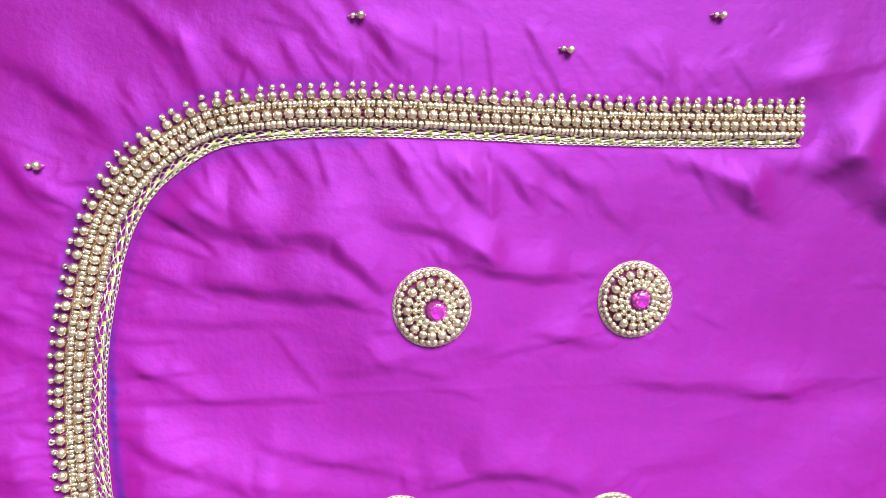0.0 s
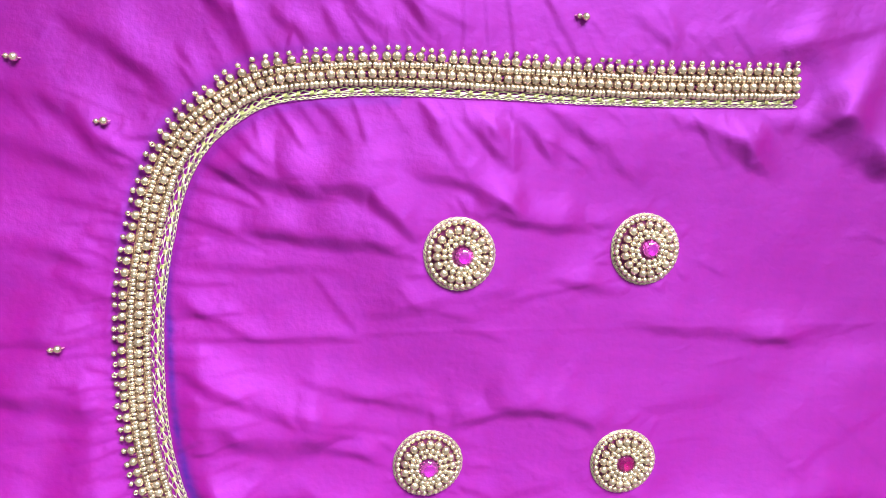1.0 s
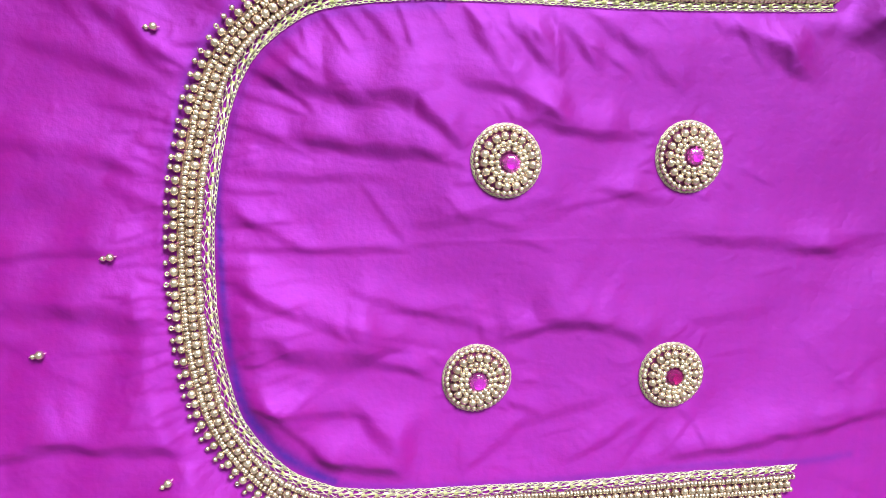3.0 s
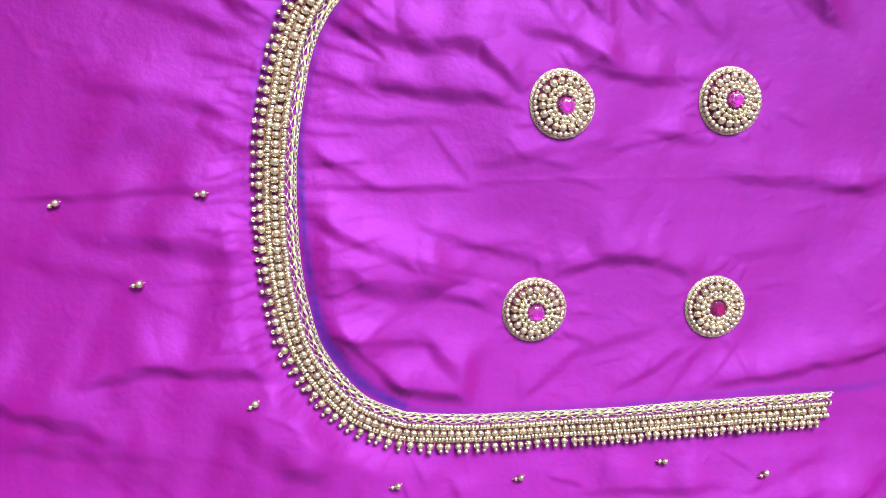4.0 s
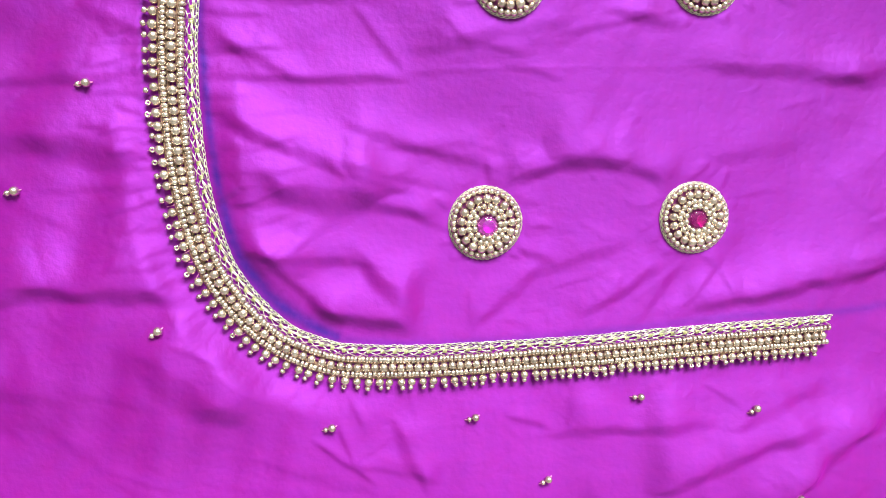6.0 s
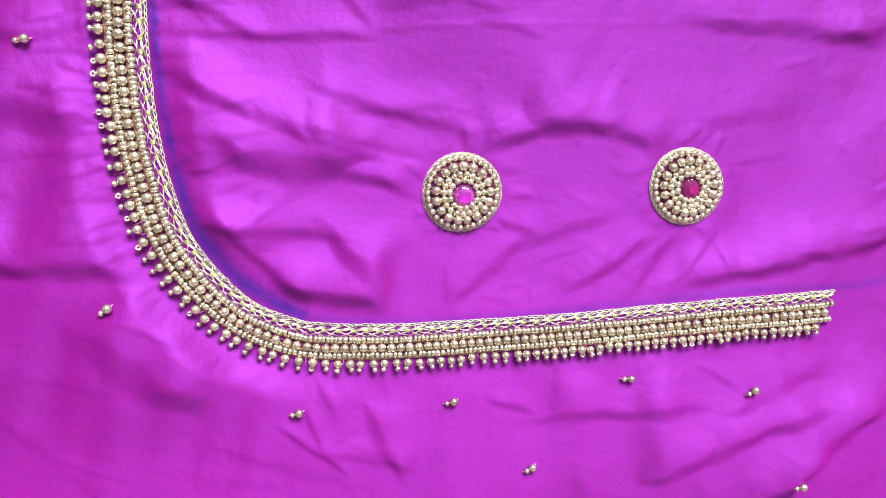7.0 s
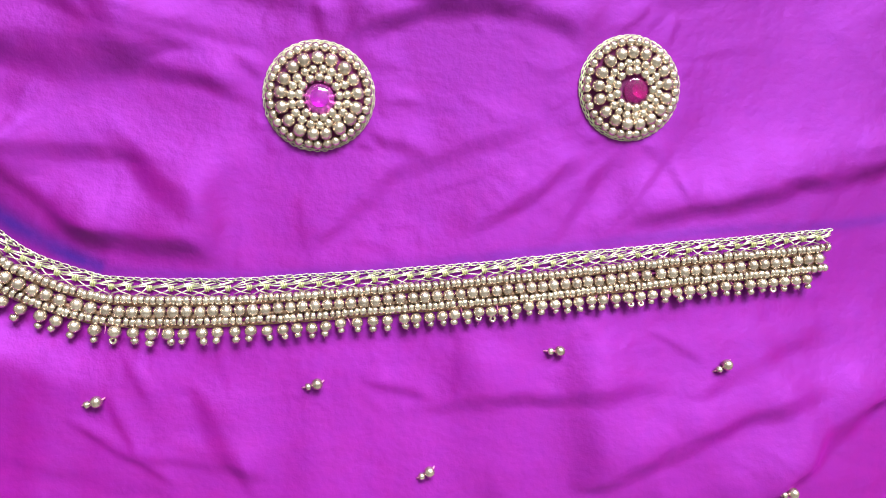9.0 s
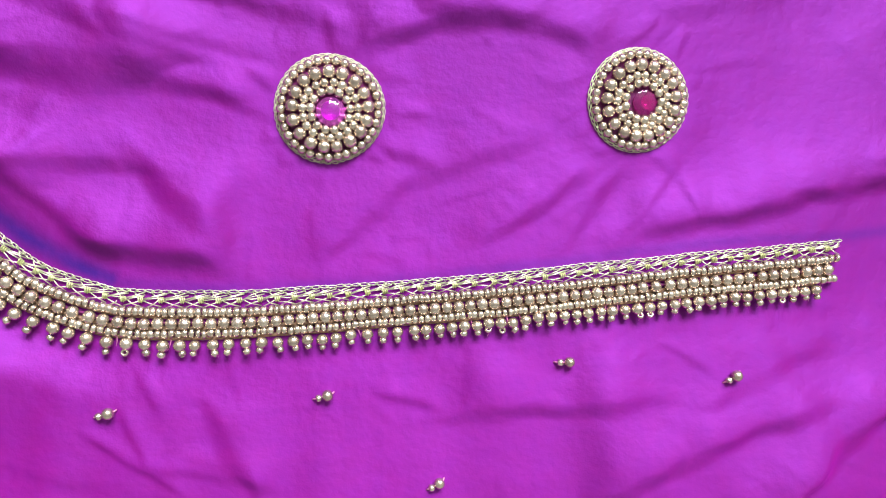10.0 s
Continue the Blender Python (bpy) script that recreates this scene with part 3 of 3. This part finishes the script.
        s += rng.uniform(2.8, 3.3) if s > LENGTH - 110 else rng.uniform(3.2, 4.0)
    # gold chain stitch along the inner edge
    s = 0.8
    while s < LENGTH - 0.2:
        x, y, a = along(s, inner_edge(s) + wobble(s, 5))
        ln = rng.uniform(1.9, 2.3)
        part("chain_link", LINK, border, spot(x, y, lie(x, y) + 0.3, a + rng.gauss(0, 0.06), 0, rng.gauss(0, 0.2), (ln, ln * 0.7, ln)))
        s += ln * 0.92
    # herringbone of gold strands between the chain and the beads
    s = 2.5
    while s < LENGTH - 0.5:
        rim = inner_edge(s)
        low = 3.2 * bulk(s)
        mid = 0.5 * (rim + low) + wobble(s, 6)
        ox, oy, _ = along(s, mid)

        def at(ds, d, z):
            px, py, _ = along(min(max(s + ds, 0.0), LENGTH), d)
            return ((px - ox) / 1000, (py - oy) / 1000, (z + lie(px, py)) / 1000)

        place = Matrix.Translation((ox / 1000, oy / 1000, 0))
        for name, ds, d in (("edge_strand", 5.2, rim - 0.3), ("edge_strand", 6.0, rim - 0.7), ("cross_strand", 5.2, mid + 0.5),
                            ("cross_strand", 4.4, low + 0.3), ("cross_strand", -3.6, low + 0.2), ("short_strand", -1.8, rim - 0.4)):
            ds, d = ds + rng.gauss(0, 0.3), d + rng.gauss(0, 0.15)
            bm = bmesh.new()
            sx, sd = rng.gauss(0.1, 0.5), mid + rng.gauss(0, 0.25) + 0.1 * (d - mid)
            tube(bm, [at(sx, sd, 0.75), at(ds * 0.5, mid + (d - mid) * 0.55, 0.75), at(ds, d, 0.4)], 0.00012, 5)
            part(name, mesh_of(name, bm, ZARI), border, place)
        bm = bmesh.new()
        coil = [at(-0.55 + 0.08 * k, mid + 0.6 * math.cos(k * 1.05), 0.8 + 0.3 * math.sin(k * 1.05)) for k in range(15)]
        tube(bm, coil, 0.00018, 5)
        part("knot", mesh_of("knot", bm, KNOT), border, place)
        s += rng.uniform(3.9, 4.8)
    # couching thread under the rows, its dark maroon standing in for shade there
    for d in (-2.55, 0.0, 2.65):
        bm = bmesh.new()
        pts = [along(q, d + wobble(q, 8)) for q in np.arange(0, LENGTH, 2.0)]
        tube(bm, [(x / 1000, y / 1000, (lie(x, y) + 0.6) / 1000) for x, y, _ in pts], 0.0004, 5)
        part("couching_thread", mesh_of("couching_thread", bm, PAD), border)
    for d in (-3.55, -1.35, 1.4):
        bm = bmesh.new()
        pts = [along(q, d * bulk(q) + wobble(q, 8)) for q in np.arange(0.6, LENGTH - (6 if d < -3 else 1), 2.0)]
        tube(bm, [(x / 1000, y / 1000, (lie(x, y) + 0.35) / 1000) for x, y, _ in pts], 0.00052, 6)
        part("filling_cord", mesh_of("filling_cord", bm, TWINE), border, label="brown cord between the bead rows")


build_border()


def build_medallion(cx, cy, r, gem, count, turn, dome):
    med = tagged(new("bead_medallion"), "round gold bead medallion with a %s" % gem[3], "medallion", "medallions on the cloth")
    med.location = (cx / 1000, cy / 1000, cloth_z(cx, cy) / 1000)

    def rise(q):
        return dome * (1 - (q / r) ** 2)

    shape = [rng.uniform(-0.013, 0.013) for _ in range(3)]

    def round_(a):
        return 1 + shape[0] * math.cos(2 * a) + shape[1] * math.sin(2 * a) + shape[2] * math.cos(3 * a)

    # domed backing; its maroon is darkened like the shaded gaps
    bm = bmesh.new()
    rows = []
    for k in range(9):
        q = (r - 0.6) * k / 8
        rows.append([bm.verts.new((q * round_(a) * math.cos(a) / 1000, q * round_(a) * math.sin(a) / 1000, (rise(q) + 0.05) / 1000))
                     for a in [2 * math.pi * j / 36 for j in range(36)]])
    for p, q in zip(rows, rows[1:]):
        for j in range(36):
            bm.faces.new((p[j], q[j], q[(j + 1) % 36], p[(j + 1) % 36]))
    bmesh.ops.remove_doubles(bm, verts=bm.verts, dist=1e-6)
    skirt = [bm.verts.new((v.co.x * 1.01, v.co.y * 1.01, -0.0003)) for v in rows[-1]]
    for j in range(36):
        bm.faces.new((rows[-1][j], skirt[j], skirt[(j + 1) % 36], rows[-1][(j + 1) % 36]))
    part("backing", mesh_of("backing", bm, PAD), med)

    gx, gy = gem[0], gem[1]
    for name, share, n, bead in (("inner_seed_bead", 0.36, count[0], 1.12), ("middle_seed_bead", 0.505, count[1], 1.12),
                                 ("pearl", 0.69, count[2], 1.56), ("outer_seed_bead", 0.885, count[3], 1.1)):
        for k in range(n):
            a = turn + 2 * math.pi * (k + rng.uniform(-0.06, 0.06)) / n
            q = r * share * round_(a) + rng.gauss(0, 0.05)
            near_gem = 1 - share
            x, y = q * math.cos(a) + gx * near_gem, q * math.sin(a) + gy * near_gem
            z = rise(q)
            b = bead * rng.uniform(0.94, 1.05)
            if name == "pearl":
                part(name, any_of(PEARLS), med, spot(x, y, z + 1.05, a + 1.57, 0, rng.uniform(0, 6), (b, b, b)))
            else:
                part(name, any_of(SMALL), med, spot(x, y, z + 0.75, a + 1.57 + rng.gauss(0, 0.3), rng.gauss(0, 0.3), rng.uniform(0, 6), (b, b, b)))
    # rim of gold chain stitch, three rounds
    for q, z in ((r - 0.4, 0.55), (r - 0.05, 0.15)):
        n = int(2 * math.pi * q / 1.75)
        for k in range(n):
            a = turn + 2 * math.pi * (k + rng.uniform(-0.1, 0.1)) / n
            w = q * round_(a)
            part("chain_link", LINK, med, spot(w * math.cos(a), w * math.sin(a), z, a + 1.57 + rng.gauss(0, 0.08), 0, -0.4, (1.95, 1.5, 1.5)))
    # glass stone in the middle, on foil
    gr, gh = gem[2], gem[5]
    bm = bmesh.new()
    bmesh.ops.create_cone(bm, cap_ends=True, segments=28, radius1=gr * 0.97 / 1000, radius2=gr * 0.97 / 1000, depth=0.0004)
    foil = part("foil", mesh_of("foil", bm, gem[4], False), med, Matrix.Translation((gx / 1000, gy / 1000, (rise(0) + 0.25) / 1000)))
    bm = bmesh.new()
    rows = []
    for k in range(11):
        b = k / 10 * math.pi / 2
        rows.append([bm.verts.new((gr * math.cos(b) * math.cos(a) / 1000, gr * math.sin(a) * math.cos(b) / 1000, gh * math.sin(b) / 1000)) for a in [2 * math.pi * j / 48 for j in range(48)]])
    for p, q in zip(rows, rows[1:]):
        for j in range(48):
            bm.faces.new((p[j], p[(j + 1) % 48], q[(j + 1) % 48], q[j]))
    bm.faces.new(rows[0][::-1])
    bmesh.ops.remove_doubles(bm, verts=bm.verts, dist=1e-6)
    part("stone", mesh_of("stone", bm, ROSE_GEM if gem[4] == ROSE_FOIL else GEM), med, Matrix.Translation((gx / 1000, gy / 1000, (rise(0) + 0.5) / 1000)), "clear magenta glass")
    return med


build_medallion(*MEDALLIONS[0], (1.3, -0.7, 3.1, "bright magenta glass stone", FOIL, 1.6), (13, 19, 17, 33), 0.3, 1.3)
build_medallion(*MEDALLIONS[1], (1.2, 0.3, 3.1, "bright magenta glass stone", FOIL, 1.6), (13, 19, 17, 34), 0.9, 1.9)
build_medallion(*MEDALLIONS[2], (0.3, -0.8, 3.3, "bright magenta glass stone", FOIL, 1.6), (13, 19, 17, 33), 0.1, 2.5)
build_medallion(*MEDALLIONS[3], (1.2, -0.6, 3.0, "dark pink glass stone", ROSE_FOIL, 0.5), (13, 19, 17, 33), 0.5, 1.0)

# ---- loose pairs of beads sewn on the outer cloth: place (mm) and angle of the large bead ----
PAIRS = [(37.9, 160, -5), (-111.2, 112.5, 5), (-122.7, 40.6, 10), (-137.3, 129.3, -5), (-171.5, 34.9, 25), (-143.6, 8.6, 15), (-104, -33.7, 35),
         (-51.5, -68.4, 15), (-2.7, -67.1, 15), (56.3, -60.3, 0), (98.2, -64.5, 30), (24.3, -90.7, 30), (116, -97.3, 10), (-25.3, 162.5, 8), (84.9, 175.2, 0)]


def build_pair(x, y, degrees):
    z = cloth_z(x, y)
    pair = tagged(new("sewn_bead_pair"), "small gold pearl and seed bead sewn on magenta cloth", "beads", "bead pairs on the cloth")
    pair.matrix_basis = Matrix.LocRotScale((x / 1000, y / 1000, z / 1000), Euler((0, 0, radians(degrees))), None)
    r = rng.uniform(1.3, 1.45)
    part("pearl", any_of(PEARLS), pair, spot(1.0, 0, 1.2, 0, 0, rng.uniform(0, 6), (r, r, r)))
    part("seed_bead", any_of(SEEDS), pair, spot(-1.25, -0.1, 0.85, rng.gauss(0, 0.3), rng.gauss(0, 0.3), 0, (0.8, 0.92, 0.92)))
    bm = bmesh.new()
    tube(bm, [(-0.0028, -0.0002, -0.0002), (-0.0021, 0, 0.0008), (0, 0, 0.0011), (0.002, 0, 0.0009), (0.0026, 0.0001, 0.0)], 0.0002, 5)
    part("sewing_thread", mesh_of("sewing_thread", bm, COTTON), pair)


for x, y, d in PAIRS:
    build_pair(x, y, d)
